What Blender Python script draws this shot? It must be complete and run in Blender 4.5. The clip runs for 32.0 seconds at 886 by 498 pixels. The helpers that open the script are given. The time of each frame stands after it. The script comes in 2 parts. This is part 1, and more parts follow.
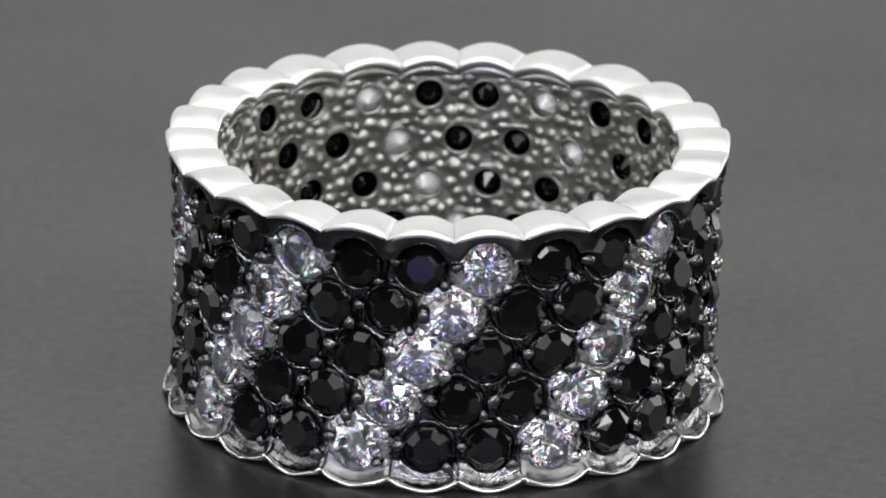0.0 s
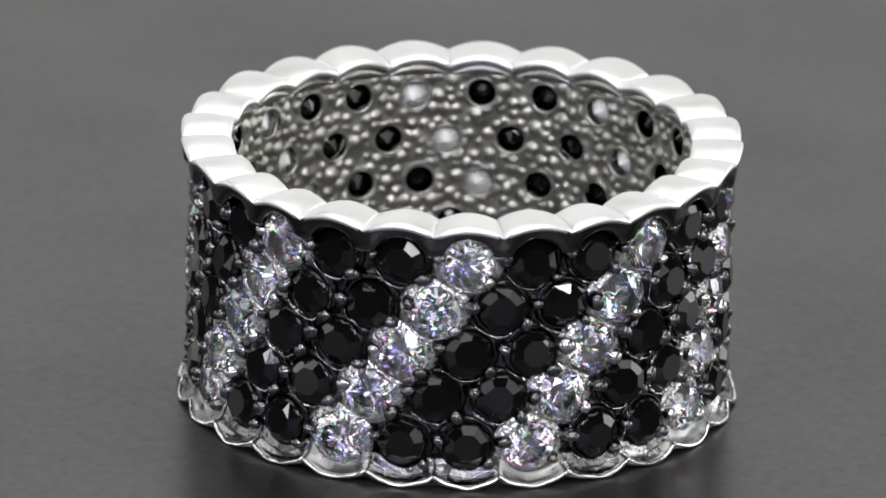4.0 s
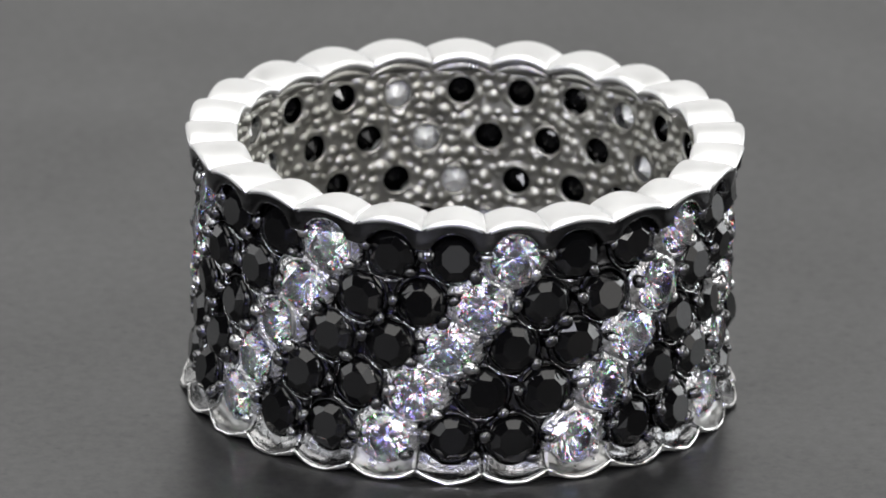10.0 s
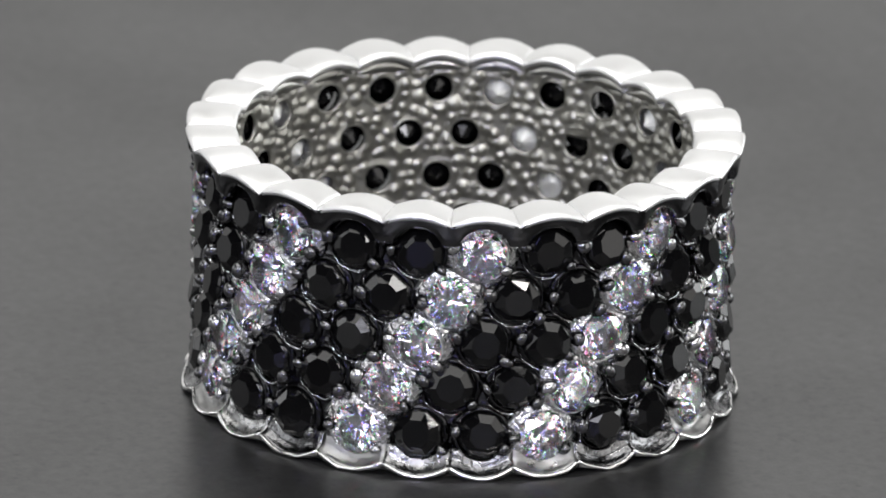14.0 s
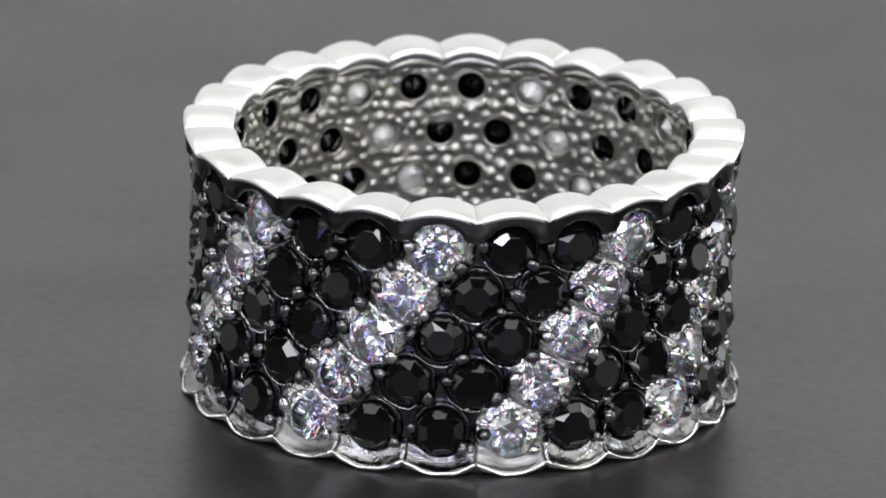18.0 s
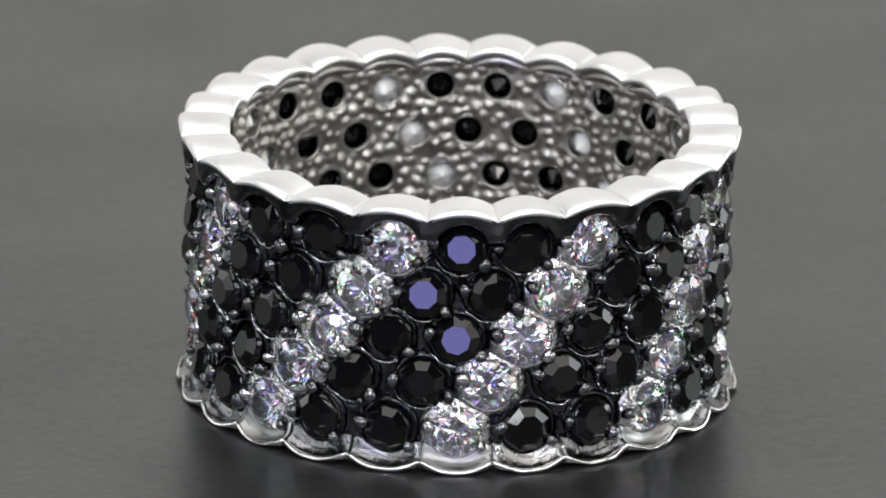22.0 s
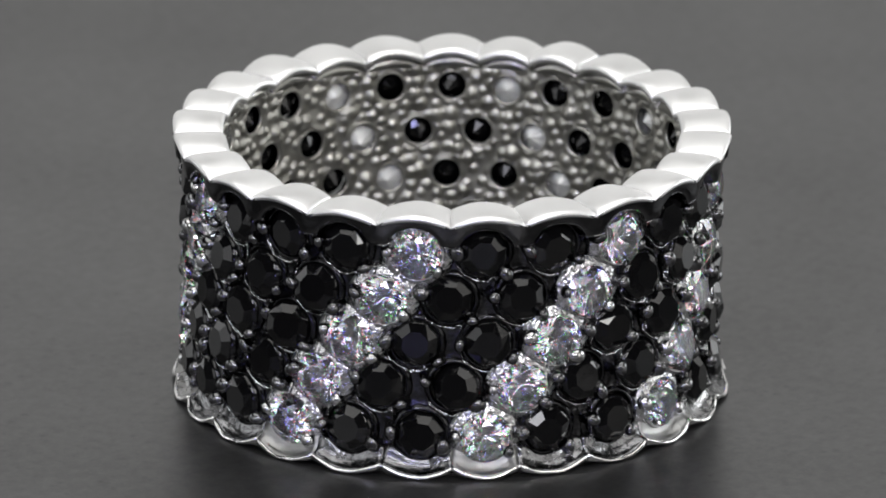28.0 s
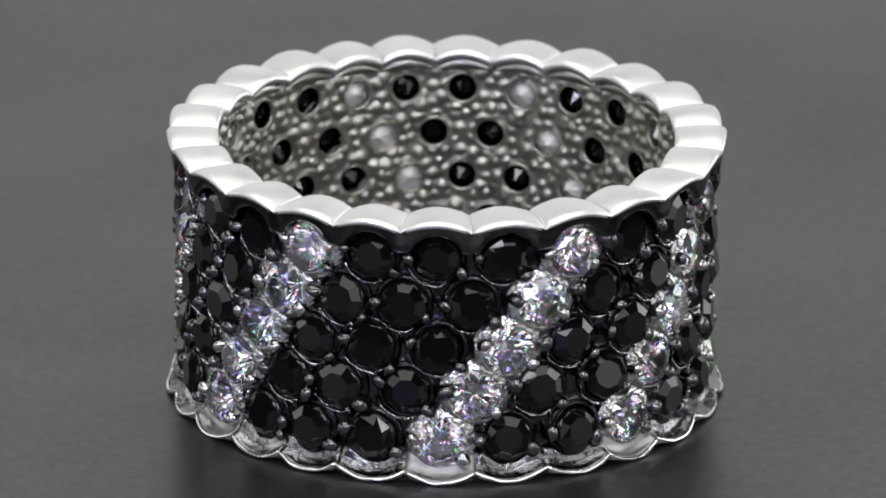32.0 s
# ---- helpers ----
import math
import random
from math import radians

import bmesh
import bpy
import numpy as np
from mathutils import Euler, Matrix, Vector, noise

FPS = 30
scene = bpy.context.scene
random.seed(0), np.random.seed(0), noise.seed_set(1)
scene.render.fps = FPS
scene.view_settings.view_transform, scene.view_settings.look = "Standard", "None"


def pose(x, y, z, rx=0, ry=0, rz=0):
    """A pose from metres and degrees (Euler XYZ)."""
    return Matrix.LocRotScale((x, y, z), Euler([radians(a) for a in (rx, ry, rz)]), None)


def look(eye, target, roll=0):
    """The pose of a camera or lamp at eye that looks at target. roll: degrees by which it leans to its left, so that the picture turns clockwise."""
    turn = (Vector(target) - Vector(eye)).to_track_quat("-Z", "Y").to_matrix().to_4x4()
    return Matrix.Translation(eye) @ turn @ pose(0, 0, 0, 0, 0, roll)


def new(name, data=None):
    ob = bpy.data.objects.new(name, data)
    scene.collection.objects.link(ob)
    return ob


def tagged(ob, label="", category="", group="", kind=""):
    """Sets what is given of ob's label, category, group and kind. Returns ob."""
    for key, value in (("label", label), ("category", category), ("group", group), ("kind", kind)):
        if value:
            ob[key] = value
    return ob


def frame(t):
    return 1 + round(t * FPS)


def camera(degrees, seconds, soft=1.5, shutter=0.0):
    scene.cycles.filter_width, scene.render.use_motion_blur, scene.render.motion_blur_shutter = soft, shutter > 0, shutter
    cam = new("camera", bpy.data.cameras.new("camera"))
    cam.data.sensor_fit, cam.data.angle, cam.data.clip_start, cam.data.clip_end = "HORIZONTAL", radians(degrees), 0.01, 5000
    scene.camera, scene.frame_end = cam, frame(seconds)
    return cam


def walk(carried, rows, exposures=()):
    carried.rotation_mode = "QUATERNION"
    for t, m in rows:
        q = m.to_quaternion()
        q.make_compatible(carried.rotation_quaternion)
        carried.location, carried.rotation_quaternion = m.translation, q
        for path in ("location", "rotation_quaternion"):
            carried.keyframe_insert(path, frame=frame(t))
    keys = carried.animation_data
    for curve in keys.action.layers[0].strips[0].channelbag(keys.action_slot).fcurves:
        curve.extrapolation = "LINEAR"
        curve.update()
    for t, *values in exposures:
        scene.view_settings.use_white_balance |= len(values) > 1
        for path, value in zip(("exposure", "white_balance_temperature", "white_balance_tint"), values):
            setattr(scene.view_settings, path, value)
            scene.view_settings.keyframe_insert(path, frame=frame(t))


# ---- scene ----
# ---- camera and its place ----
cam = camera(4.4257, 32.0, soft=1.75)
EYE = (0.0, -0.400, 0.151897)
# focused on the near wall
cam.data.dof.use_dof, cam.data.dof.focus_distance, cam.data.dof.aperture_fstop = True, 0.419, 130
TARGET = (-0.000226, 0.002781, 0.003756)
walk(cam, [(0.0, look(EYE, TARGET, 1.003)), (32.0, look(EYE, TARGET, 1.003))],
     exposures=[(0, -0.09), (3, -0.03), (6, 0.0), (9, 0.06), (13, 0.06), (19, 0.01), (23, 0.0), (25, -0.03), (28, -0.20), (32, -0.23)])

# ---- light ----
world = bpy.data.worlds.new("studio")
scene.world = world
world.use_nodes = True
world.node_tree.nodes["Background"].inputs[0].default_value = (0.5, 0.52, 0.55, 1)
world.node_tree.nodes["Background"].inputs[1].default_value = 0.05


def softbox(name, eye, target, w, h, watts, colour):
    data = bpy.data.lights.new(name, "AREA")
    data.shape, data.size, data.size_y = "RECTANGLE", w, h
    data.energy, data.color = watts, colour
    ob = new(name, data)
    ob.matrix_world = look(eye, target)
    return ob


MID = (0, 0, 0.005)
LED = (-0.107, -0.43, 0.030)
# radiance of a panel = watts / (4 * area) roughly
softbox("overhead_softbox", (0.0, -0.02, 0.55), MID, 0.74, 0.56, 3.55, (1.0, 0.99, 0.97))
softbox("back_softbox", (0.0, 0.52, 0.22), MID, 1.0, 0.37, 0.96, (1.0, 0.995, 0.98))
softbox("side_softbox_a", (-0.52, -0.33, 0.21), MID, 0.36, 0.34, 0.70, (0.97, 0.98, 1.0))
softbox("side_softbox_b", (0.52, -0.33, 0.21), MID, 0.36, 0.34, 0.70, (1.0, 0.98, 0.95))
softbox("rear_softbox_a", (-0.56, 0.22, 0.17), MID, 0.36, 0.26, 0.60, (0.98, 0.99, 1.0))
softbox("rear_softbox_b", (0.56, 0.22, 0.17), MID, 0.36, 0.26, 1.5, (0.97, 0.99, 1.0))
# unseen bars, added above the camera to fill the ring's near side
softbox("fill_bar_top", (0.0, -0.36, 0.30), MID, 0.16, 0.04, 0.17, (0.90, 0.90, 1.0))
softbox("fill_bar_a", (-0.13, -0.36, 0.265), MID, 0.05, 0.14, 0.34, (0.94, 0.94, 1.0))
softbox("fill_bar_b", (0.13, -0.36, 0.265), MID, 0.05, 0.14, 0.36, (1.0, 0.98, 0.96))
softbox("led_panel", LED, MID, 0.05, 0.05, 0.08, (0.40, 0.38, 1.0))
# unseen spots, added for pinpoint sparkle on stones and metal
softbox("sparkle_spot_a", (-0.20, -0.40, 0.42), MID, 0.025, 0.025, 0.11, (0.82, 0.80, 1.0))
softbox("sparkle_spot_b", (0.22, -0.36, 0.45), MID, 0.025, 0.025, 0.14, (1.0, 0.97, 0.92))
softbox("sparkle_spot_c", (0.05, -0.33, 0.50), MID, 0.025, 0.025, 0.11, (0.90, 0.88, 1.0))

# unseen fill lamps, added round the camera to brighten the clear stones
softbox("front_fill", (0.0, -0.425, 0.238), MID, 0.30, 0.055, 0.115, (1.0, 1.0, 1.0))
softbox("low_fill", (0.05, -0.44, 0.075), MID, 0.20, 0.05, 0.03, (0.95, 0.96, 1.0))
softbox("fill_spot_d", (-0.085, -0.42, 0.200), MID, 0.025, 0.025, 0.08, (0.48, 0.49, 1.0))
softbox("fill_spot_e", (0.080, -0.42, 0.185), MID, 0.025, 0.025, 0.08, (0.62, 0.64, 1.0))

# ---- materials ----
MM = 0.001


def material(name, colour, metallic=0.0, rough=0.3, ior=1.5, vary=0.0, vary_scale=900.0, bump=0.0, bump_scale=2500.0, rough_vary=0.0, grains=False):
    m = bpy.data.materials.new(name)
    m.use_nodes = True
    nt = m.node_tree
    b = nt.nodes["Principled BSDF"]
    b.inputs["Base Color"].default_value = (*colour, 1)
    b.inputs["Metallic"].default_value = metallic
    b.inputs["Roughness"].default_value = rough
    b.inputs["IOR"].default_value = ior
    co = nt.nodes.new("ShaderNodeTexCoord")
    if vary or rough_vary:
        n = nt.nodes.new("ShaderNodeTexNoise")
        n.inputs["Scale"].default_value = vary_scale
        n.inputs["Detail"].default_value = 6
        nt.links.new(co.outputs["Object"], n.inputs["Vector"])
        if vary:
            mix = nt.nodes.new("ShaderNodeMix")
            mix.data_type = "RGBA"
            mix.inputs[6].default_value = (*[c * (1 - vary) for c in colour], 1)
            mix.inputs[7].default_value = (*[min(1, c * (1 + vary)) for c in colour], 1)
            nt.links.new(n.outputs["Fac"], mix.inputs[0])
            nt.links.new(mix.outputs[2], b.inputs["Base Color"])
        if rough_vary:
            mr = nt.nodes.new("ShaderNodeMapRange")
            mr.inputs[1].default_value, mr.inputs[2].default_value = 0.3, 0.7
            mr.inputs[3].default_value = max(0.01, rough - rough_vary)
            mr.inputs[4].default_value = rough + rough_vary
            nt.links.new(n.outputs["Fac"], mr.inputs[0])
            nt.links.new(mr.outputs[0], b.inputs["Roughness"])
    if bump:
        n2 = nt.nodes.new("ShaderNodeTexVoronoi" if grains else "ShaderNodeTexNoise")
        n2.inputs["Scale"].default_value = bump_scale
        n2.inputs["Detail"].default_value = 1 if grains else 4
        nt.links.new(co.outputs["Object"], n2.inputs["Vector"])
        bp = nt.nodes.new("ShaderNodeBump")
        bp.inputs["Strength"].default_value = bump
        bp.inputs["Distance"].default_value = -0.00012 if grains else 0.00005
        nt.links.new(n2.outputs[0], bp.inputs["Height"])
        nt.links.new(bp.outputs[0], b.inputs["Normal"])
    return m


SATIN = material("satin_silver", (0.92, 0.917, 0.91), 1.0, 0.48, vary=0.03, vary_scale=700, bump=0.25, bump_scale=900, rough_vary=0.08)
SILVER = material("bright_silver", (0.34, 0.34, 0.335), 1.0, 0.38, vary=0.4, vary_scale=1800, bump=1.0, bump_scale=3200, rough_vary=0.14)
FOOT_GRAIN = material("stippled_silver", (0.34, 0.34, 0.34), 1.0, 0.26, vary=0.6, vary_scale=2500, bump=1.0, bump_scale=3500, rough_vary=0.12)
INNER = material("inner_silver", (0.47, 0.463, 0.425), 1.0, 0.46, vary=0.25, vary_scale=1200, bump=0.3, bump_scale=3000, rough_vary=0.1)
DARK = material("black_rhodium", (0.055, 0.055, 0.058), 1.0, 0.11, vary=0.8, vary_scale=1500, bump=1.0, bump_scale=2600, rough_vary=0.08)
FOOT = material("buffed_silver", (0.82, 0.818, 0.81), 1.0, 0.21, vary=0.15, vary_scale=1200, bump=0.4, bump_scale=1800, rough_vary=0.08)
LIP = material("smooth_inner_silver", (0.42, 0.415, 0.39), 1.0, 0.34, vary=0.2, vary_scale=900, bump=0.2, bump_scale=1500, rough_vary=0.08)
GRAIN = material("grained_silver", (0.62, 0.62, 0.62), 1.0, 0.22, vary=0.3, vary_scale=2500, bump=0.45, bump_scale=4000, rough_vary=0.10, grains=True)
PRONG = material("black_rhodium_prong", (0.15, 0.15, 0.155), 1.0, 0.06, vary=0.5, vary_scale=1500, bump=0.15, bump_scale=2500, rough_vary=0.04)
PRONG_BRIGHT = material("silver_prong", (0.50, 0.50, 0.50), 1.0, 0.09, vary=0.25, vary_scale=1500, bump=0.15, bump_scale=2500, rough_vary=0.05)
WALL_DARK = material("black_rhodium_polished", (0.11, 0.11, 0.115), 1.0, 0.09, vary=0.4, vary_scale=900, bump=0.5, bump_scale=2000, rough_vary=0.05)
WELL = material("black_rhodium_well", (0.035, 0.035, 0.037), 1.0, 0.13, vary=0.5, vary_scale=1500, bump=0.7, bump_scale=3000, rough_vary=0.06)
# silver ledges: the dark reflection of the black stones is in the colour
LEDGE = material("reflection_toned_silver", (0.19, 0.19, 0.195), 1.0, 0.20, vary=0.7, vary_scale=2200, bump=1.0, bump_scale=3600, rough_vary=0.1)
EDGE = material("worn_edge_metal", (0.80, 0.80, 0.82), 1.0, 0.09, vary=0.5, vary_scale=2600, bump=1.0, bump_scale=5200, rough_vary=0.06, grains=True)
JET = material("black_gem", (0.003, 0.003, 0.0032), 0.0, 0.03, ior=1.45, rough_vary=0.02, vary_scale=1200, bump=0.04, bump_scale=900)


def clear_gem():
    """Zirconia: glass of high index, part of it split by colour so that it throws fire."""
    m = bpy.data.materials.new("clear_gem")
    m.use_nodes = True
    nt = m.node_tree
    nt.nodes.remove(nt.nodes["Principled BSDF"])
    out = nt.nodes["Material Output"]

    def glass(colour, ior):
        g = nt.nodes.new("ShaderNodeBsdfGlass")
        g.inputs["Color"].default_value = (*colour, 1)
        g.inputs["Roughness"].default_value = 0.0
        g.inputs["IOR"].default_value = ior
        return g
    split = glass((0.98, 0, 0), 2.05)
    for colour, ior in (((0, 0.98, 0), 2.15), ((0, 0, 0.99), 2.28)):
        a = nt.nodes.new("ShaderNodeAddShader")
        nt.links.new(split.outputs[0], a.inputs[0])
        nt.links.new(glass(colour, ior).outputs[0], a.inputs[1])
        split = a
    mix = nt.nodes.new("ShaderNodeMixShader")
    mix.inputs[0].default_value = 0.12
    nt.links.new(glass((0.985, 0.988, 0.995), 2.15).outputs[0], mix.inputs[1])
    nt.links.new(split.outputs[0], mix.inputs[2])
    nt.links.new(mix.outputs[0], out.inputs["Surface"])
    return m


CLEAR = clear_gem()


def mirror_back():
    """The back of a clear stone: a mirror added to brighten it, throwing the light back out."""
    m = bpy.data.materials.new("added_gem_mirror")
    m.use_nodes = True
    b = m.node_tree.nodes["Principled BSDF"]
    b.inputs["Base Color"].default_value = (0.70, 0.705, 0.715, 1)
    b.inputs["Metallic"].default_value = 1.0
    b.inputs["Roughness"].default_value = 0.10
    return m


BACK = mirror_back()
# added shell: light coming through the stone is put into its white
THROUGH_LIGHT = material("through_light_white", (0.95, 0.95, 0.92), 0.0, 0.16, vary=0.05, vary_scale=1200)


def floor_material():
    m = material("frosted_grey_acrylic", (0.02, 0.02, 0.02), 0.0, 0.30, bump=0.10, bump_scale=1500)
    nt = m.node_tree
    b = nt.nodes["Principled BSDF"]
    co = nt.nodes.new("ShaderNodeTexCoord")
    big = nt.nodes.new("ShaderNodeTexNoise")
    big.inputs["Scale"].default_value, big.inputs["Detail"].default_value = 90, 8
    fine = nt.nodes.new("ShaderNodeTexNoise")
    fine.inputs["Scale"].default_value, fine.inputs["Detail"].default_value = 900, 6
    speck = nt.nodes.new("ShaderNodeTexVoronoi")
    speck.inputs["Scale"].default_value = 2400
    for n in (big, fine, speck):
        nt.links.new(co.outputs["Object"], n.inputs["Vector"])
    ramp = nt.nodes.new("ShaderNodeValToRGB")
    ramp.color_ramp.elements[0].position, ramp.color_ramp.elements[0].color = 0.3, (0.007, 0.0071, 0.0072, 1)
    ramp.color_ramp.elements[1].position, ramp.color_ramp.elements[1].color = 0.7, (0.013, 0.013, 0.0128, 1)
    add = nt.nodes.new("ShaderNodeMix")
    add.inputs[0].default_value = 0.35
    nt.links.new(big.outputs["Fac"], add.inputs[2])
    nt.links.new(fine.outputs["Fac"], add.inputs[3])
    nt.links.new(add.outputs[0], ramp.inputs[0])
    nt.links.new(ramp.outputs[0], b.inputs["Base Color"])
    # dust and scuffs dull the gloss
    mott = nt.nodes.new("ShaderNodeTexNoise")
    mott.inputs["Scale"].default_value, mott.inputs["Detail"].default_value, mott.inputs["Roughness"].default_value = 1700, 7, 0.8
    nt.links.new(co.outputs["Object"], mott.inputs["Vector"])
    sr = nt.nodes.new("ShaderNodeMapRange")
    sr.inputs[1].default_value, sr.inputs[2].default_value = 0.15, 0.45
    sr.inputs[4].default_value = 1.0
    nt.links.new(speck.outputs["Distance"], sr.inputs[0])
    some = nt.nodes.new("ShaderNodeMapRange")
    some.inputs[1].default_value, some.inputs[2].default_value = 0.55, 0.95
    some.inputs[3].default_value, some.inputs[4].default_value = 1.0, 0.66
    nt.links.new(speck.outputs["Color"], some.inputs[0])
    nt.links.new(some.outputs[0], sr.inputs[3])
    mr = nt.nodes.new("ShaderNodeMapRange")
    mr.inputs[1].default_value, mr.inputs[2].default_value = 0.28, 0.72
    mr.inputs[3].default_value, mr.inputs[4].default_value = 0.47, 1.15
    nt.links.new(mott.outputs["Fac"], mr.inputs[0])
    mul = nt.nodes.new("ShaderNodeMath")
    mul.operation = "MULTIPLY"
    nt.links.new(sr.outputs[0], mul.inputs[0])
    nt.links.new(mr.outputs[0], mul.inputs[1])
    nt.links.new(mul.outputs[0], b.inputs["Specular IOR Level"])
    rr = nt.nodes.new("ShaderNodeMapRange")
    rr.inputs[1].default_value, rr.inputs[2].default_value = 0.3, 0.7
    rr.inputs[3].default_value, rr.inputs[4].default_value = 0.29, 0.39
    nt.links.new(big.outputs["Fac"], rr.inputs[0])
    nt.links.new(rr.outputs[0], b.inputs["Roughness"])
    return m


FLOOR = floor_material()
TABLE = material("table_laminate", (0.06, 0.06, 0.06), 0.0, 0.5, vary=0.2, vary_scale=30)
WALL = material("studio_wall_paint", (0.06, 0.06, 0.061), 0.0, 0.8, vary=0.08, vary_scale=6)


# ---- mesh helpers ----
def mesh_from(name, verts, faces, mat, smooth=True):
    me = bpy.data.meshes.new(name)
    me.from_pydata([tuple(c * MM for c in v) for v in verts], [], faces)
    me.materials.append(mat)
    if smooth:
        me.polygons.foreach_set("use_smooth", [True] * len(me.polygons))
    me.update()
    return me


def child(name, me, parent, m=None, label=""):
    ob = new(name, me)
    ob.parent = parent
    if m is not None:
        ob.matrix_basis = m
    if label:
        ob["label"] = label
    return ob


def lathe(profile, n, closed=True):
    """Rings of n points about the local z axis through the (radius, height) profile."""
    verts, faces = [], []
    for r, z in profile:
        for i in range(n):
            a = 2 * math.pi * i / n
            verts.append((r * math.cos(a), r * math.sin(a), z))
    k = len(profile)
    for j in range(k if closed else k - 1):
        j2 = (j + 1) % k
        for i in range(n):
            i2 = (i + 1) % n
            faces.append((j * n + i, j * n + i2, j2 * n + i2, j2 * n + i))
    return verts, faces


# ---- studio ----
def slab(name, x0, y0, z0, x1, y1, z1, mat):
    me = bpy.data.meshes.new(name)
    v = [(x, y, z) for x in (x0, x1) for y in (y0, y1) for z in (z0, z1)]
    f = [(0, 1, 3, 2), (4, 6, 7, 5), (0, 4, 5, 1), (2, 3, 7, 6), (0, 2, 6, 4), (1, 5, 7, 3)]
    me.from_pydata(v, [], f)
    me.materials.append(mat)
    return tagged(new(name, me), kind="structure")


slab("ground", -0.72, -0.62, -0.05, 0.72, 0.62, -0.012, TABLE)
slab("wall_north", -0.72, 0.62, -0.05, 0.72, 0.65, 0.66, WALL)
slab("wall_south", -0.72, -0.65, -0.05, 0.72, -0.62, 0.66, WALL)
slab("wall_east", 0.72, -0.65, -0.05, 0.75, 0.65, 0.66, WALL)
slab("wall_west", -0.75, -0.65, -0.05, -0.72, 0.65, 0.66, WALL)
slab("ceiling", -0.75, -0.65, 0.66, 0.75, 0.65, 0.69, WALL)

# turntable: a rounded disc on a low foot
turntable = new("turntable", None)
tagged(turntable, "frosted dark grey acrylic turntable disc with fine specks", "turntable")
v, f = lathe([(0.01, 0.0), (40, 0.0), (128.5, 0.0), (129.6, -0.4), (130, -1.5), (129.6, -2.6), (128.5, -3.0), (0.01, -3.0)], 96)
child("disc", mesh_from("disc", v, f, FLOOR, False), turntable)
v, f = lathe([(0.01, -3.0), (60, -3.0), (62, -5), (62, -12), (0.01, -12)], 64)
child("foot", mesh_from("foot", v, f, TABLE, False), turntable, label="matt dark grey foot under the disc")

# ---- the ring ----
COL = 14.4                      # degrees from one column of stones to the next
TOP = [-38.7, -52.6, -66.7, -81.3, -94.5, -108.5, -122.8, -136.8, -152.0, -165.6, -178.1, -192.0, -206.6, -220.1, -234.4, -250.0, -264.8, -278.5, -293.1, -309.3, -325.0, -339.6, -355.3, -370.1, -384.3]     # degrees: the columns of the top row
FOOT_ROW = [-65.9, -79.7, -93.1, -108.7, -122.2, -135.8, -150.5, -164.8, -177.9, -192.6, -205.9, -219.4, -233.7, -248.9, -263.8, -279.5, -294.1, -310.5, -324.5, -338.5, -354.3, -368.8, -383.5, -398.4, -410.7]   # and of the lowest row
STRIPE_COLUMNS = {0, 3, 6, 9, 12, 15, 18, 21}   # columns that begin a clear stripe at the top row
ROW_Z = [8.37, 6.58, 4.87, 3.19, 1.34]
R_GIRDLE, R_SHELL, R_INNER = 9.76, 9.56, 8.85


def column(row, k):
    """The angle, in degrees, of the stone k of a row; the stones are not set quite evenly."""
    turns, k = divmod(k, 25)
    return TOP[k] + (FOOT_ROW[k] - TOP[k]) * row / 4 - 360 * turns


def place(c, row=0):
    """The angle, in degrees, of a column that may be broken, as it stands in that row."""
    q = -c - 0.5 * row
    k = math.floor(q + 1e-6)
    return column(row, k) + (column(row, k + 1) - column(row, k)) * (q - k)


def radial(phi, z, r, roll=0.0, tilt=(0.0, 0.0)):
    """Local z points away from the ring's axis, local y up."""
    a = radians(phi)
    basis = Matrix(((-math.sin(a), 0, math.cos(a)), (math.cos(a), 0, math.sin(a)), (0, 1, 0))).to_4x4()
    m = Matrix.Translation((r * math.cos(a) * MM, r * math.sin(a) * MM, z * MM)) @ basis
    return m @ Euler((radians(tilt[0]), radians(tilt[1]), radians(roll))).to_matrix().to_4x4()


# how the ring turns
# seconds, the ring's place in mm (it stands off the turning axis) and its turn in degrees
TURN = [(0, -0.100, -1.723, -0.36), (2, 0.217, -1.585, 17.27), (4, 0.364, -1.454, 34.76), (6, 0.469, -1.336, 51.98), (8, 0.499, -1.225, 69.14), (10, 0.470, -1.114, 86.40), (12, 0.459, -0.971, 103.57), (14, 0.469, -0.795, 120.58), (16, 0.478, -0.641, 137.64), (18, 0.463, -0.512, 154.86), (20, 0.426, -0.414, 172.14), (22, 0.363, -0.374, 189.53), (24, 0.266, -0.395, 207.11), (26, 0.194, -0.486, 224.75), (28, 0.124, -0.628, 242.49), (30, 0.009, -0.793, 260.39), (32, -0.084, -0.976, 278.27)]
LEAN = pose(0, 0, 0, 0.439, 0.073, 0)      # the ring does not sit quite square on the disc
TILT = pose(0, 0, 0, -0.295, -0.083, 0)    # nor the disc on its axle


NOD = [(0, 0.30), (3, 0.15), (6, 0.0), (25, 0.0), (28, 0.20), (32, 0.25)]     # seconds, and degrees by which the axle's play lets the far side rise


def turned(t):
    """The ring's pose t seconds into the turn."""
    x, y, angle = (float(np.interp(t, [d[0] for d in TURN], [d[n] for d in TURN])) for n in (1, 2, 3))
    nod = float(np.interp(t, [d[0] for d in NOD], [d[1] for d in NOD]))
    return Matrix.Translation((x * MM, y * MM, 0)) @ pose(0, 0, 0, nod, 0, 0) @ TILT @ pose(0, 0, 0, 0, 0, angle) @ LEAN


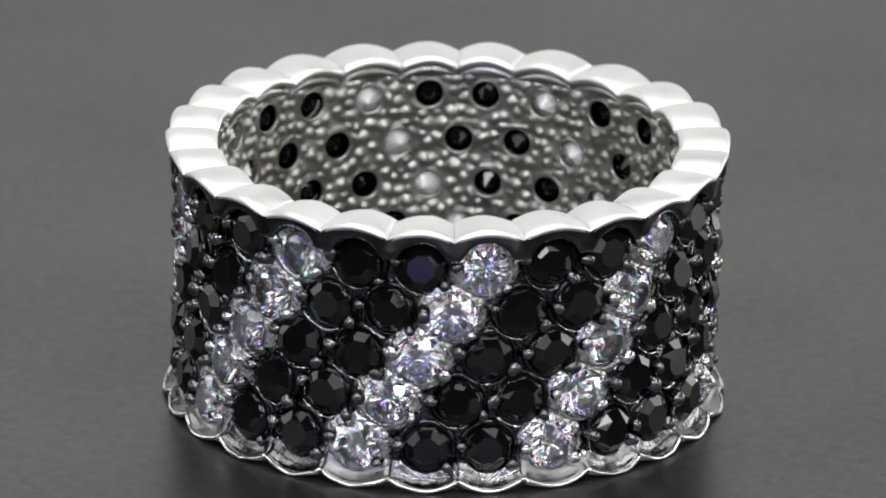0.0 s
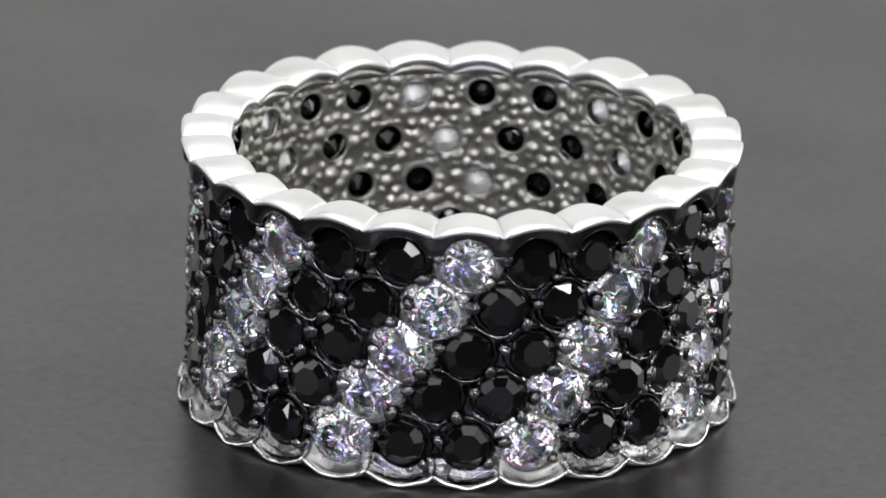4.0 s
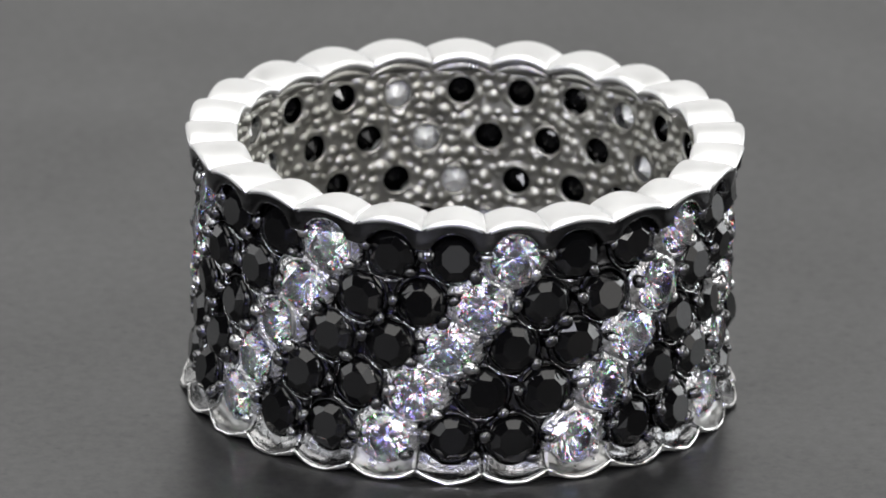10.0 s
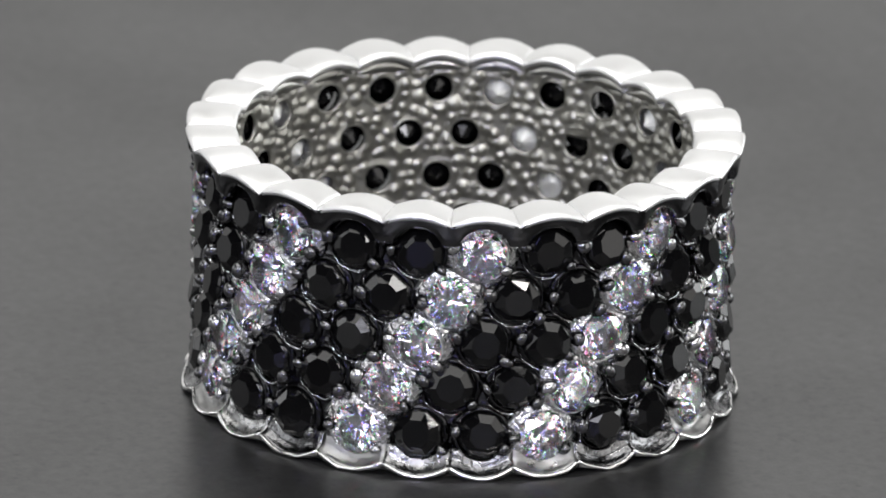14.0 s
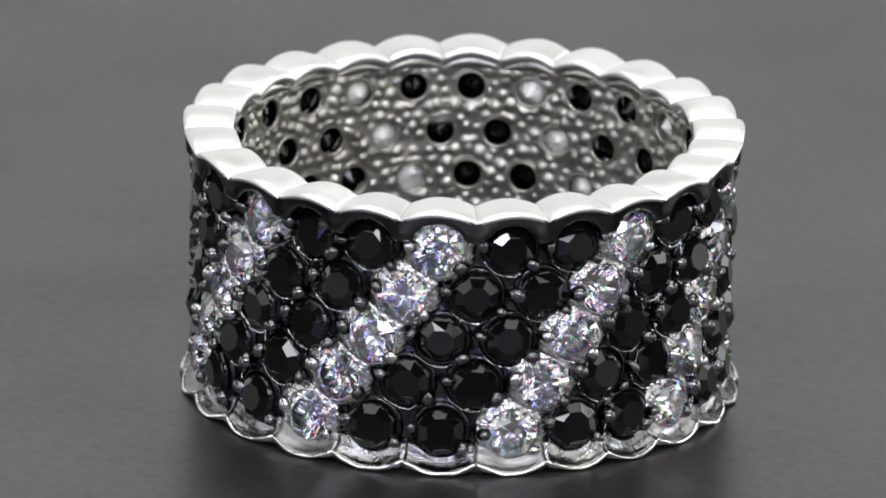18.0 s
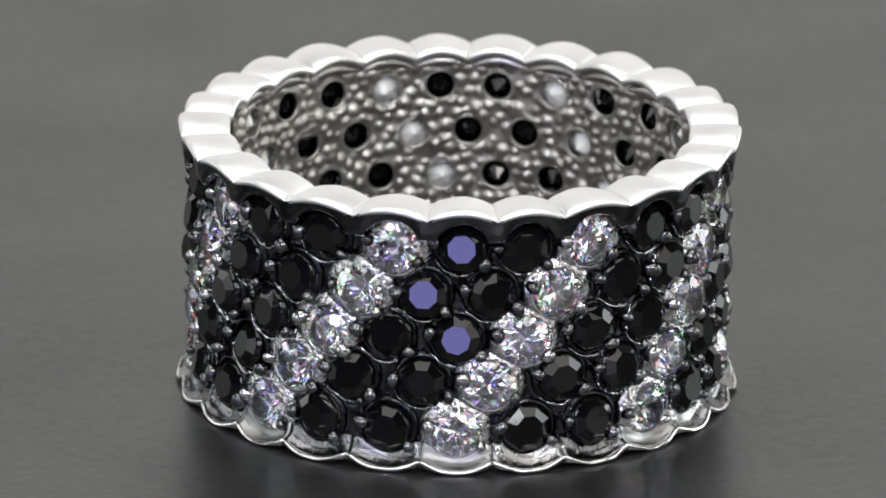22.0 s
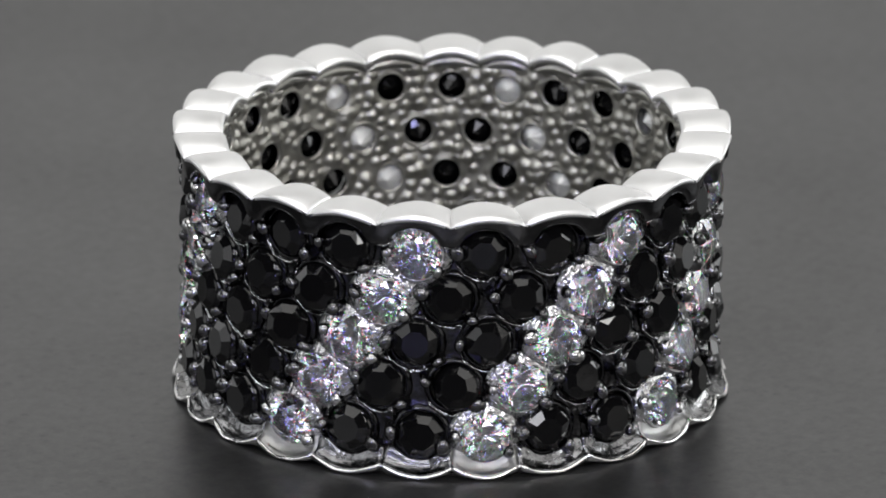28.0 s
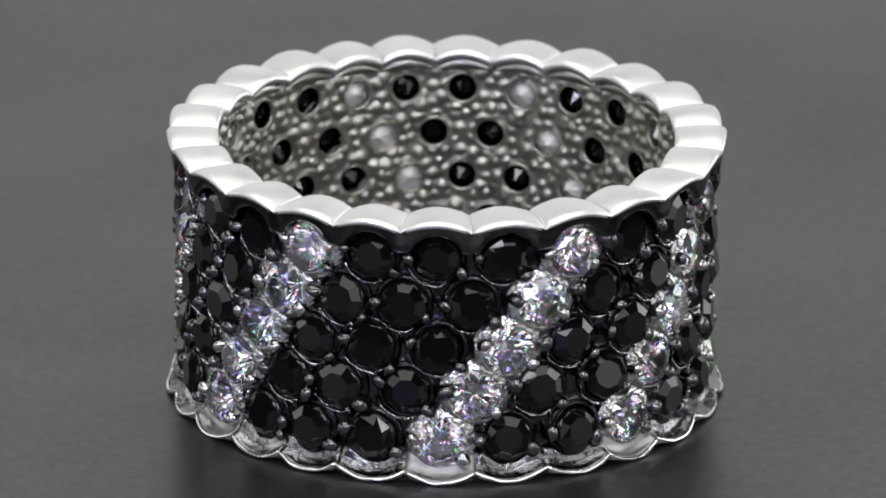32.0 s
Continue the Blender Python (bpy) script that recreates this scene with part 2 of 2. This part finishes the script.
# stones set askew, (row, column) and the second at which each one's table catches the violet lamp
ASKEW = {(1, 22): 30.0, (3, 17): 23.0, (4, 13): 17.0, (0, 17): 22.0, (1, 17): 22.05, (2, 16): 21.95, (3, 13): 16.5, (1, 10): 11.0, (3, 8): 8.5, (2, 22): 29.3,
         (3, 5): 3.5, (0, 5): 1.7, (3, 2): 0.8}


def askew(m, t):
    """The pose m, leant so that its face mirrors the lamp to the eye at t."""
    place_now = (turned(t) @ m).translation
    want = (Vector(EYE) - place_now).normalized() + (Vector(LED) - place_now).normalized()
    want = turned(t).to_3x3().inverted() @ want.normalized()
    have = (m.to_3x3() @ Vector((0, 0, 1))).normalized()
    lean = have.rotation_difference(want).to_matrix().to_4x4()
    at = Matrix.Translation(m.translation)
    return at @ lean @ at.inverted() @ m


rng = random.Random(7)
stones = []
for row in range(5):
    for k in range(25):
        white = k in STRIPE_COLUMNS
        stones.append((row, k, column(row, k), ROW_Z[row] - (0.10 if white else 0.0), white))     # the clear ones sit lower

ring = new("ring", None)
ring.scale = (1.004, 0.996, 1)   # a little out of round
tagged(ring, "wide silver ring set with diagonal black and clear stone stripes", "ring")


def tidy(me):
    bm = bmesh.new()
    bm.from_mesh(me)
    bmesh.ops.recalc_face_normals(bm, faces=bm.faces)
    bm.to_mesh(me)
    bm.free()
    return me


def points(v, n, r, z, off):
    s = len(v)
    for i in range(n):
        a = 2 * math.pi * (i + off) / n
        v.append((r * math.cos(a), r * math.sin(a), z))
    return s


def dark_cut(mat, n, seed, table=0.55, crown=0.29, girdle=0.05, depth=0.92):
    """A round stone of radius 1 mm: a wide table, flat crown facets, and a steep worn belt down to the girdle."""
    v, f = [], []
    t = points(v, n, table, crown, 0)
    c = points(v, n, 0.87, 0.08, 0)
    e = points(v, n, 0.955, -0.01, 0)
    g = points(v, n, 1.0, -0.12, 0)
    h = points(v, n, 1.0, -0.12 - girdle, 0)
    q = points(v, n, 0.40, -girdle - depth * 0.70, 0.5)
    v.append((0, 0, -girdle - depth))
    cut = random.Random(seed)
    for i in range(c, e):       # facets cut by eye
        x, y, z = v[i]
        v[i] = (x * cut.uniform(0.96, 1.03), y * cut.uniform(0.96, 1.03), z + cut.uniform(-0.02, 0.02))
    f.append(tuple(t + i for i in range(n)))
    for i in range(n):
        j = (i + 1) % n
        f += [(t + i, c + i, c + j), (t + i, c + j, t + j)]
    belt = len(f)
    for i in range(n):
        j = (i + 1) % n
        f += [(c + i, e + i, e + j, c + j), (e + i, g + i, g + j, e + j), (g + i, h + i, h + j, g + j)]
    low = len(f)
    for i in range(n):
        j = (i + 1) % n
        f += [(q + i, len(v) - 1, q + j), (h + i, q + i, h + j), (h + j, q + i, q + j)]
    me = mesh_from("gemstone", v, f, mat, False)
    for k in range(belt, low):
        me.polygons[k].use_smooth = True
    return tidy(me)


def brilliant(mat, back, seed, table=0.56, girdle=0.04, rise=0.66, fall=0.87):
    """A round brilliant of radius 1 mm: table, stars, kites, upper halves, girdle, and a pavilion of mains and lower
    halves backed by an added mirror.
    """
    v, f = [], []
    crown, c8 = (1 - table) * rise, math.cos(math.pi / 8)
    t = points(v, 8, table, crown, 0)
    s = points(v, 8, 0.76, crown - (0.76 * c8 - table) * rise, 0.5)
    g = points(v, 16, 1.0, 0.0, 0)
    h = points(v, 16, 1.0, -girdle, 0)
    p = points(v, 8, 0.28, -girdle - fall + 0.28 * c8 * fall, 0.5)
    v.append((0, 0, -girdle - fall))
    cut = random.Random(seed)
    for i in range(p, len(v)):      # no two facets meet quite true
        x, y, z = v[i]
        v[i] = (x + cut.uniform(-0.02, 0.02), y + cut.uniform(-0.02, 0.02), z + cut.uniform(-0.015, 0.015))
    f.append(tuple(t + i for i in range(8)))
    for i in range(8):
        j = (i + 1) % 8
        f.append((t + i, s + i, t + j))
        f.append((t + j, s + i, g + (2 * j) % 16, s + j))
        f.append((s + i, g + 2 * i, g + 2 * i + 1))
        f.append((s + i, g + 2 * i + 1, g + (2 * i + 2) % 16))
    front = len(f) + 16
    for i in range(16):
        f.append((g + i, h + i, h + (i + 1) % 16, g + (i + 1) % 16))
    for i in range(8):
        j = (i + 1) % 8
        f += [(h + 2 * i, p + i, h + 2 * i + 1), (h + 2 * i + 1, p + i, h + (2 * i + 2) % 16)]
        f += [(h + 2 * j % 16, p + i, len(v) - 1), (h + 2 * j % 16, len(v) - 1, p + j)]
    # pale shell a little way outside the mirror, white in place of passing light
    inner, first = len(f), len(v)
    v += [(x * 1.03, y * 1.03, z - 0.03) for x, y, z in v[h:]]
    f += [tuple(i - h + first for i in q) for q in f[front:inner]]
    me = mesh_from("gemstone", v, f, mat, False)
    me.materials.append(back)
    me.materials.append(THROUGH_LIGHT)
    for k in range(front, len(f)):
        me.polygons[k].material_index = 1 if k < inner else 2
    return tidy(me)


def near_stone(phi, z):
    """Distance in mm along the wall to the nearest stone's axis."""
    best = 9.0
    for row, k, p, sz, white in stones:
        if abs(sz - z) > 1.4:
            continue
        d = (phi - p + 180) % 360 - 180
        if abs(d) > 9:
            continue
        best = min(best, math.hypot(radians(d) * 9.7, sz - z))
    return best


def shell(name, radius, z0, z1, nphi, nz, hole, relief, mat, inward):
    """A wall of the band, pierced at each stone, with relief in mm on its face."""
    verts, faces, dist = [], [], []
    for j in range(nz + 1):
        z = z0 + (z1 - z0) * j / nz
        for i in range(nphi):
            phi = 360.0 * i / nphi
            d = near_stone(phi, z)
            dist.append(d)
            r = radius + relief(phi, z, d)
            a = radians(phi)
            verts.append((r * math.cos(a), r * math.sin(a), z))
    for j in range(nz):
        for i in range(nphi):
            i2 = (i + 1) % nphi
            q = (j * nphi + i, j * nphi + i2, (j + 1) * nphi + i2, (j + 1) * nphi + i)
            if sum(dist[n] for n in q) / 4 < hole:
                continue
            faces.append(q[::-1] if inward else q)
    return child(name, mesh_from(name, verts, faces, mat), ring)


def outer_relief(phi, z, d):
    return 0.04 * noise.noise((phi * 0.5, z * 2.5, 3.0)) - 0.10 * max(0.0, 1.0 - abs(d - 1.25) / 0.2)


def inner_relief(phi, z, d):
    """Uneven small cast beads between the openings, a lip round each opening, and a flat stamped patch."""
    row0 = math.floor(z / 0.45)
    h = 0.0
    for rr in (row0, row0 + 1):
        u0 = phi / 3.4 + 0.5 * (rr % 2)
        for un in (math.floor(u0), math.floor(u0) + 1):
            jz = 0.26 * noise.noise((un * 3.17, rr * 5.71, 0.5))
            ju = 0.60 * noise.noise((un * 2.33, rr * 4.13, 9.5))
            size = 0.22 + 0.13 * noise.noise((un * 1.7, rr * 2.9, 4.4))
            dx = radians((u0 - un - ju) * 3.4) * 8.85
            dz = z - (rr * 0.45 + jz)
            q = 1 - (dx * dx + dz * dz) / (size * size)
            if q > 0:
                h = max(h, q ** 0.7 * size / 0.215)
    fade = min(1.0, max(0.0, (d - 0.66) / 0.14))
    lip = max(0.0, 1 - abs(d - 0.66) / 0.10) * 0.05
    return -0.13 * h * fade - lip + 0.10 * noise.noise((phi * 0.25, z * 0.9, 1.0))


# stones with their seats
jet_meshes, clear_meshes = [dark_cut(JET, 8, n) for n in range(8)], [brilliant(CLEAR, BACK, n) for n in range(6)]
SEAT = [(0.87, -0.20), (0.915, -0.09), (0.94, -0.07), (0.99, -0.09), (1.08, -0.14), (1.12, -0.24), (0.66, -0.88), (0.56, -0.88), (0.64, -0.70)]
BRIGHT_SEAT = [(0.87, -0.16), (0.92, 0.02), (0.97, 0.05), (1.03, 0.01), (1.17, -0.06), (1.35, -0.17), (1.31, -0.27), (0.66, -0.88), (0.56, -0.88), (0.64, -0.70)]
HOLE = [(0.52, -0.84), (0.535, -0.93), (0.60, -0.965), (0.65, -0.93), (0.68, -0.84)]
v, f = lathe(SEAT, 24)
seat_dark = mesh_from("seat", v, f, WELL)
v, f = lathe(BRIGHT_SEAT, 28)
seat_bright = mesh_from("seat", v, f, GRAIN)
v, f = lathe(HOLE, 20)
hole_mesh = mesh_from("opening_rim", v, f, INNER)
for row, k, phi, z, white in stones:
    tilt = (rng.gauss(-6.0, 4.5), rng.gauss(0, 4.5))
    dz, dp = rng.uniform(-0.05, 0.05), rng.uniform(-0.3, 0.3)
    r, roll = R_GIRDLE + rng.uniform(-0.03, 0.05), rng.uniform(0, 45) if white else rng.gauss(22.5, 8)
    if (row, k) == (2, 14):
        tilt = (4.0, -5.0)
    m = radial(phi + dp, z + dz, r, roll, tilt)
    if (row, k) in ASKEW:
        m = askew(radial(phi, z, R_GIRDLE + 0.04, roll), ASKEW[row, k])
    size = rng.uniform(0.94, 0.99) if white else rng.uniform(0.93, 0.985)
    m = m @ Matrix.Diagonal((size, size, 1, 1))
    child("gemstone", rng.choice(clear_meshes) if white else rng.choice(jet_meshes), ring, m, "clear brilliant-cut stone" if white else "black brilliant-cut stone")
    child("seat", seat_bright if white else seat_dark, ring, radial(phi, z, R_GIRDLE - 0.03), "bright silver seat" if white else "blackened silver seat")
    child("opening_rim", hole_mesh, ring, radial(phi, z, R_GIRDLE))

# prongs: two polished beads to each stone, one at its side and one below the other side
v, f = lathe([(0.29, -0.50), (0.285, 0.02), (0.27, 0.13), (0.23, 0.235), (0.17, 0.31), (0.09, 0.355), (0.01, 0.365)], 16, False)


def lump(seed, mat):
    """A worn bead, a little oval and drawn to one side."""
    r = random.Random(seed)
    lean, phase = r.uniform(0.0, 0.22), r.uniform(0, 6.28)
    out = []
    for x, y, z in v:
        q = 1 + 0.10 * noise.noise((x * 3 + seed, y * 3, z * 3)) + 0.09 * math.cos(2 * math.atan2(y, x) + phase)
        up = max(0.0, z + 0.1)
        out.append((x * q + lean * up * math.cos(phase), y * q + lean * up * math.sin(phase), z * (1 + 0.08 * noise.noise((seed, x * 3, y * 3)))))
    return mesh_from("prong", out, f, mat)


prong_dark, prong_bright = [lump(n, PRONG) for n in range(8)], [lump(n + 20, PRONG_BRIGHT) for n in range(6)]
white_of = {(row, k): w for row, k, p, z, w in stones}
for row, k, phi, z, white in stones:
    for turn in (172, -37):
        a = radians(turn + rng.uniform(-9, 9))
        out = rng.uniform(0.99, 1.07)
        m = radial(phi + math.degrees(out * math.cos(a) / 9.76), z + out * math.sin(a), 9.735 + rng.uniform(-0.04, 0.05), rng.uniform(0, 360), (rng.uniform(-10, 10), rng.uniform(-10, 10)))
        s, e = rng.uniform(0.85, 1.2), rng.uniform(0.80, 1.12)
        child("prong", rng.choice(prong_bright if white and rng.random() < 0.6 else prong_dark), ring, m @ Matrix.Diagonal((s, s * e, rng.uniform(0.9, 1.15), 1)))


# bright-cut ridges: a worn thread of metal that winds down between the stones, round the lower side of each
def thread(k0, mat):
    knots = []
    for row in range(5):
        k = k0 - row
        for turn in (205, 228, 252, 276, 292):
            a = radians(turn)
            knots.append((column(row, k) + math.degrees(1.09 * math.cos(a) / 9.76), ROW_Z[row] + 1.09 * math.sin(a)))
    path = []
    for i in range(len(knots) - 1):
        p0, p1, p2, p3 = (knots[min(max(i + d, 0), len(knots) - 1)] for d in (-1, 0, 1, 2))
        for n in range(7):
            t = n / 7
            path.append([0.5 * (2 * b + (c - a) * t + (2 * a - 5 * b + 4 * c - d) * t * t + (3 * b - a - 3 * c + d) * t ** 3) for a, b, c, d in zip(p0, p1, p2, p3)])
    path = [p for p in path if p[1] > 0.5]
    verts, faces = [], []
    for i, (phi, z) in enumerate(path):
        w = max(0.012, 0.030 + 0.040 * noise.noise((i * 0.83, k0 * 2.7, 0.0)) + 0.010 * math.sin(i * 2.1))
        r, drop = 9.735 + 0.09 * noise.noise((i * 0.16, k0 * 1.3, 4.0)) + 0.04 * noise.noise((i * 0.9, k0 * 1.9, 8.0)), radians(phi)
        for dr, dz in ((-0.22, -1.5), (0.3, -0.9), (1.0, -0.2), (1.0, 0.25), (0.3, 0.9), (-0.22, 1.5)):
            rr = r + (w * dr if dr > 0 else dr)
            verts.append((rr * math.cos(drop), rr * math.sin(drop), z + w * dz))
    for i in range(len(path) - 1):
        for j in range(6):
            j2 = (j + 1) % 6
            faces.append((i * 6 + j, i * 6 + j2, i * 6 + 6 + j2, i * 6 + 6 + j))
    faces += [(5, 4, 3, 2, 1, 0), tuple(len(verts) - 6 + j for j in range(6))]
    return tidy(mesh_from("ridge", verts, faces, mat))


for k in range(25):
    child("ridge", thread(k, EDGE), ring, label="worn bright ridge")


# scalloped rims
def sweep(section, n, mat, name, caps=True):
    """A closed strip: section(u) gives (radius, height) pairs for u from -0.5 to 0.5 and the angle there."""
    verts, faces = [], []
    k = 0
    for i in range(n + 1):
        a, pts = section(-0.5 + i / n)
        k = len(pts)
        for r, z in pts:
            verts.append((r * math.cos(a), r * math.sin(a), z))
    for i in range(n):
        for j in range(k):
            j2 = (j + 1) % k
            faces.append((i * k + j, i * k + j2, (i + 1) * k + j2, (i + 1) * k + j))
    if caps:
        faces.append(tuple(range(k))[::-1])
        faces.append(tuple(n * k + j for j in range(k)))
    me = mesh_from(name, verts, faces, mat)
    if caps:
        for q in (-1, -2):
            me.polygons[len(faces) + q].use_smooth = False
    bm = bmesh.new()
    bm.from_mesh(me)
    bmesh.ops.recalc_face_normals(bm, faces=bm.faces)
    bm.to_mesh(me)
    bm.free()
    return me


RIM_Z, RIM_BUMP, RIM_R = 9.63, 0.345, 10.33


def cushion(u):
    return 1 - (2 * abs(u)) ** 1.9


HEIGHTS = [rng.uniform(-0.03, 0.03) for k in range(25)]


def rim_wall():
    """The dark wall under the rim: one band that arches over each stone of the top row."""
    verts, faces, n, count = [], [], 0, 25 * 16
    for i in range(count):
        k, u = i // 16, (i % 16) / 16 - 0.5
        b = cushion(u)
        x = u * COL * math.pi / 180 * 10
        zt, ro, a = RIM_Z + RIM_BUMP * b + HEIGHTS[k], RIM_R + 0.04, radians(place(-k - u))
        zb = min(ROW_Z[0] + math.sqrt(max(1.0 ** 2 - x * x, 0.30 ** 2)), zt - 0.30)
        pts = [(ro - 0.03, zt - 0.11), (ro - 0.05, zt - 0.19), (ro - 0.09, zt * 0.5 + zb * 0.5 - 0.05), (ro - 0.14, zb + 0.14), (ro - 0.25, zb + 0.03), (9.80, zb), (9.55, zb + 0.01), (9.45, zt - 0.2)]
        n = len(pts)
        verts += [(r * math.cos(a), r * math.sin(a), z) for r, z in pts]
    for i in range(count):
        i2 = (i + 1) % count
        for j in range(n):
            j2 = (j + 1) % n
            faces.append((i * n + j, i * n + j2, i2 * n + j2, i2 * n + j))
    return tidy(mesh_from("rim_wall", verts, faces, WALL_DARK))


child("rim_wall", rim_wall(), ring, label="blackened polished wall arched over the stones")
# the worn lower edge of that wall, grained where the tool stopped
def arch_edge(k):
    verts, faces, n = [], [], 40
    for i in range(n + 1):
        u = -0.5 + i / n
        x = u * COL * math.pi / 180 * 10
        zt = RIM_Z + RIM_BUMP * cushion(u) + HEIGHTS[k]
        zb = min(ROW_Z[0] + math.sqrt(max(1.0 - x * x, 0.30 ** 2)), zt - 0.30)
        a, w = radians(place(-k - u)), 0.022 + 0.03 * noise.noise((i * 0.9, k * 3.1, 0.0))
        for j in range(6):
            q = j * math.pi / 3
            r = 10.13 + w * math.cos(q)
            verts.append((r * math.cos(a), r * math.sin(a), zb + 0.045 + w * math.sin(q)))
    for i in range(n):
        for j in range(6):
            j2 = (j + 1) % 6
            faces.append((i * 6 + j, i * 6 + j2, i * 6 + 6 + j2, i * 6 + 6 + j))
    return tidy(mesh_from("arch_edge", verts, faces, GRAIN if white_of[0, k] else WALL_DARK))


for k in range(25):
    child("arch_edge", arch_edge(k), ring)
for k in range(25):
    def angle(u, row, k=k):
        return radians(place(-k - 0.5 * row - u, row))

    hk = HEIGHTS[k]

    def top(u):
        b = cushion(u)
        zt, zi, ro, ri = RIM_Z + RIM_BUMP * b + hk, RIM_Z + 0.03 + (RIM_BUMP - 0.05) * b + hk, RIM_R + 0.08 * b, 8.50 - 0.03 * b
        zm = (zt + zi) / 2
        return angle(u, 0), [(ro - 0.10, zt - 0.26), (ro - 0.03, zt - 0.20), (ro - 0.02, zt - 0.12), (ro - 0.06, zt - 0.055), (ro - 0.15, zt - 0.012), (ro - 0.30, zt + 0.018), (ro - 0.5, zt + 0.035), (9.4, zm + 0.045),
                             (ri + 0.5, zi + 0.035), (ri + 0.22, zi + 0.01), (ri + 0.08, zi - 0.03), (ri + 0.015, zi - 0.09), (ri, zi - 0.18), (ri + 0.05, zi - 0.30)]

    def inside(u):
        b = cushion(u)
        zt = RIM_Z + RIM_BUMP * b + hk
        return angle(u, 0), [(8.88, zt - 0.25), (8.88, zt - 0.40), (8.76, zt - 0.48), (8.70, 9.16), (8.76, 9.12), (8.95, 9.10), (8.95, zt - 0.30)]

    def lower(u):
        b = cushion(u)
        wob = noise.noise((k * 1.9 + u * 5.0, 7.0, 0.0))
        zb, ze, ro = -0.06 - 0.16 * b, 0.25 - 0.35 * b + 0.05 * wob, 10.20 + 0.20 * b + 0.04 * noise.noise((k * 2.3 + u * 6.0, 1.0, 5.0))
        return angle(u, 4), [(ro - 0.40, ze - 0.08), (ro - 0.16, ze - 0.03), (ro - 0.11, ze + 0.018), (ro - 0.06, ze + 0.035), (ro - 0.01, ze + 0.02), (ro + 0.025, ze - 0.03), (ro + 0.015, ze - 0.08), (ro - 0.06, min(zb + 0.04, ze - 0.08)), (ro - 0.20, zb), (9.4, zb + 0.02), (8.66, zb + 0.06),
                             (8.60, zb + 0.2), (8.75, 0.5), (9.4, 0.5), (9.6, ze - 0.08)]

    def ledge(u):
        b = cushion(u)
        x = u * COL * math.pi / 180 * 10
        ze, ro = 0.25 - 0.35 * b, 10.20 + 0.20 * b
        zt = ROW_Z[4] - math.sqrt(max(1.02 ** 2 - x * x, 0.60 ** 2))
        drop, lap = zt - ze, 0.012 * noise.noise((k * 3.1 + u * 4.0, 2.0, 6.0))
        return angle(u, 4), [(9.50, zt + 0.10), (9.70, zt + 0.04), (9.76, zt - 0.06 * drop), (9.80 + lap, ze + 0.62 * drop), (9.85 + lap, ze + 0.40 * drop), (9.89, ze + 0.34 * drop), (9.95 - lap, ze + 0.20 * drop), (10.11, ze + 0.08 * drop), (ro - 0.06, ze + 0.004), (ro - 0.07, ze - 0.12), (9.5, ze - 0.12)]

    w4 = white_of[4, k]
    child("rim_scallop", sweep(top, 14, SATIN, "rim_scallop"), ring, label="satin white silver scallop")
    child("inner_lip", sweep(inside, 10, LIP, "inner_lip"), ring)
    child("foot_scallop", sweep(lower, 14, FOOT, "foot_scallop"), ring, label="polished silver scallop")
    child("foot_ledge", sweep(ledge, 14, SILVER if w4 else (FOOT_GRAIN if rng.random() < 0.4 else LEDGE), "foot_ledge"), ring, label="bright ledge" if w4 else "silver ledge, mostly toned dark for its reflection")

shell("outer_wall", R_SHELL, 0.35, 9.30, 500, 72, 0.98, outer_relief, DARK, False)["label"] = "blackened silver wall between the stones"
shell("inner_wall", R_INNER, 0.30, 9.20, 900, 140, 0.60, inner_relief, INNER, True)["label"] = "grey silver wall cast with rows of small beads"

# a small stamped plate on the inner wall, its marks worn past reading
def wall_patch(phi, z, w, h, r, thick, mat, name, n=8):
    verts, faces = [], []
    for i in range(n + 1):
        a = radians(phi) + (i / n - 0.5) * w / r
        for rr, zz in ((r, z - h / 2), (r - thick, z - h / 2 + thick), (r - thick, z + h / 2 - thick), (r, z + h / 2)):
            verts.append((rr * math.cos(a), rr * math.sin(a), zz))
    for i in range(n):
        for j in range(4):
            j2 = (j + 1) % 4
            faces.append((i * 4 + j, i * 4 + j2, i * 4 + 4 + j2, i * 4 + 4 + j))
    faces += [(3, 2, 1, 0), tuple(n * 4 + j for j in range(4))]
    return tidy(mesh_from(name, verts, faces, mat, False))


stamp_phi = place(-1 - 0.5)
stamp = child("stamp", wall_patch(stamp_phi, 7.36, 0.95, 1.05, 8.90, 0.13, INNER, "stamp"), ring, label="flat stamped plate with worn marks")
for dz, dx, w, h in ((0.36, -0.12, 0.34, 0.07), (0.22, -0.12, 0.34, 0.07), (0.29, 0.16, 0.07, 0.22), (-0.02, 0.0, 0.40, 0.07), (-0.26, -0.10, 0.30, 0.07), (-0.40, 0.08, 0.30, 0.07)):
    child("mark", wall_patch(stamp_phi + dx * 6.5, 7.42 + dz, w, h, 8.785, 0.04, INNER, "mark", 3), stamp)

# ---- what moves ----
def motions():
    rows = [(d[0], turned(d[0])) for d in TURN]
    walk(ring, rows)
    walk(turntable, [(t, Matrix.Translation((0, 0, -0.22 * MM)) @ m) for t, m in rows])


motions()
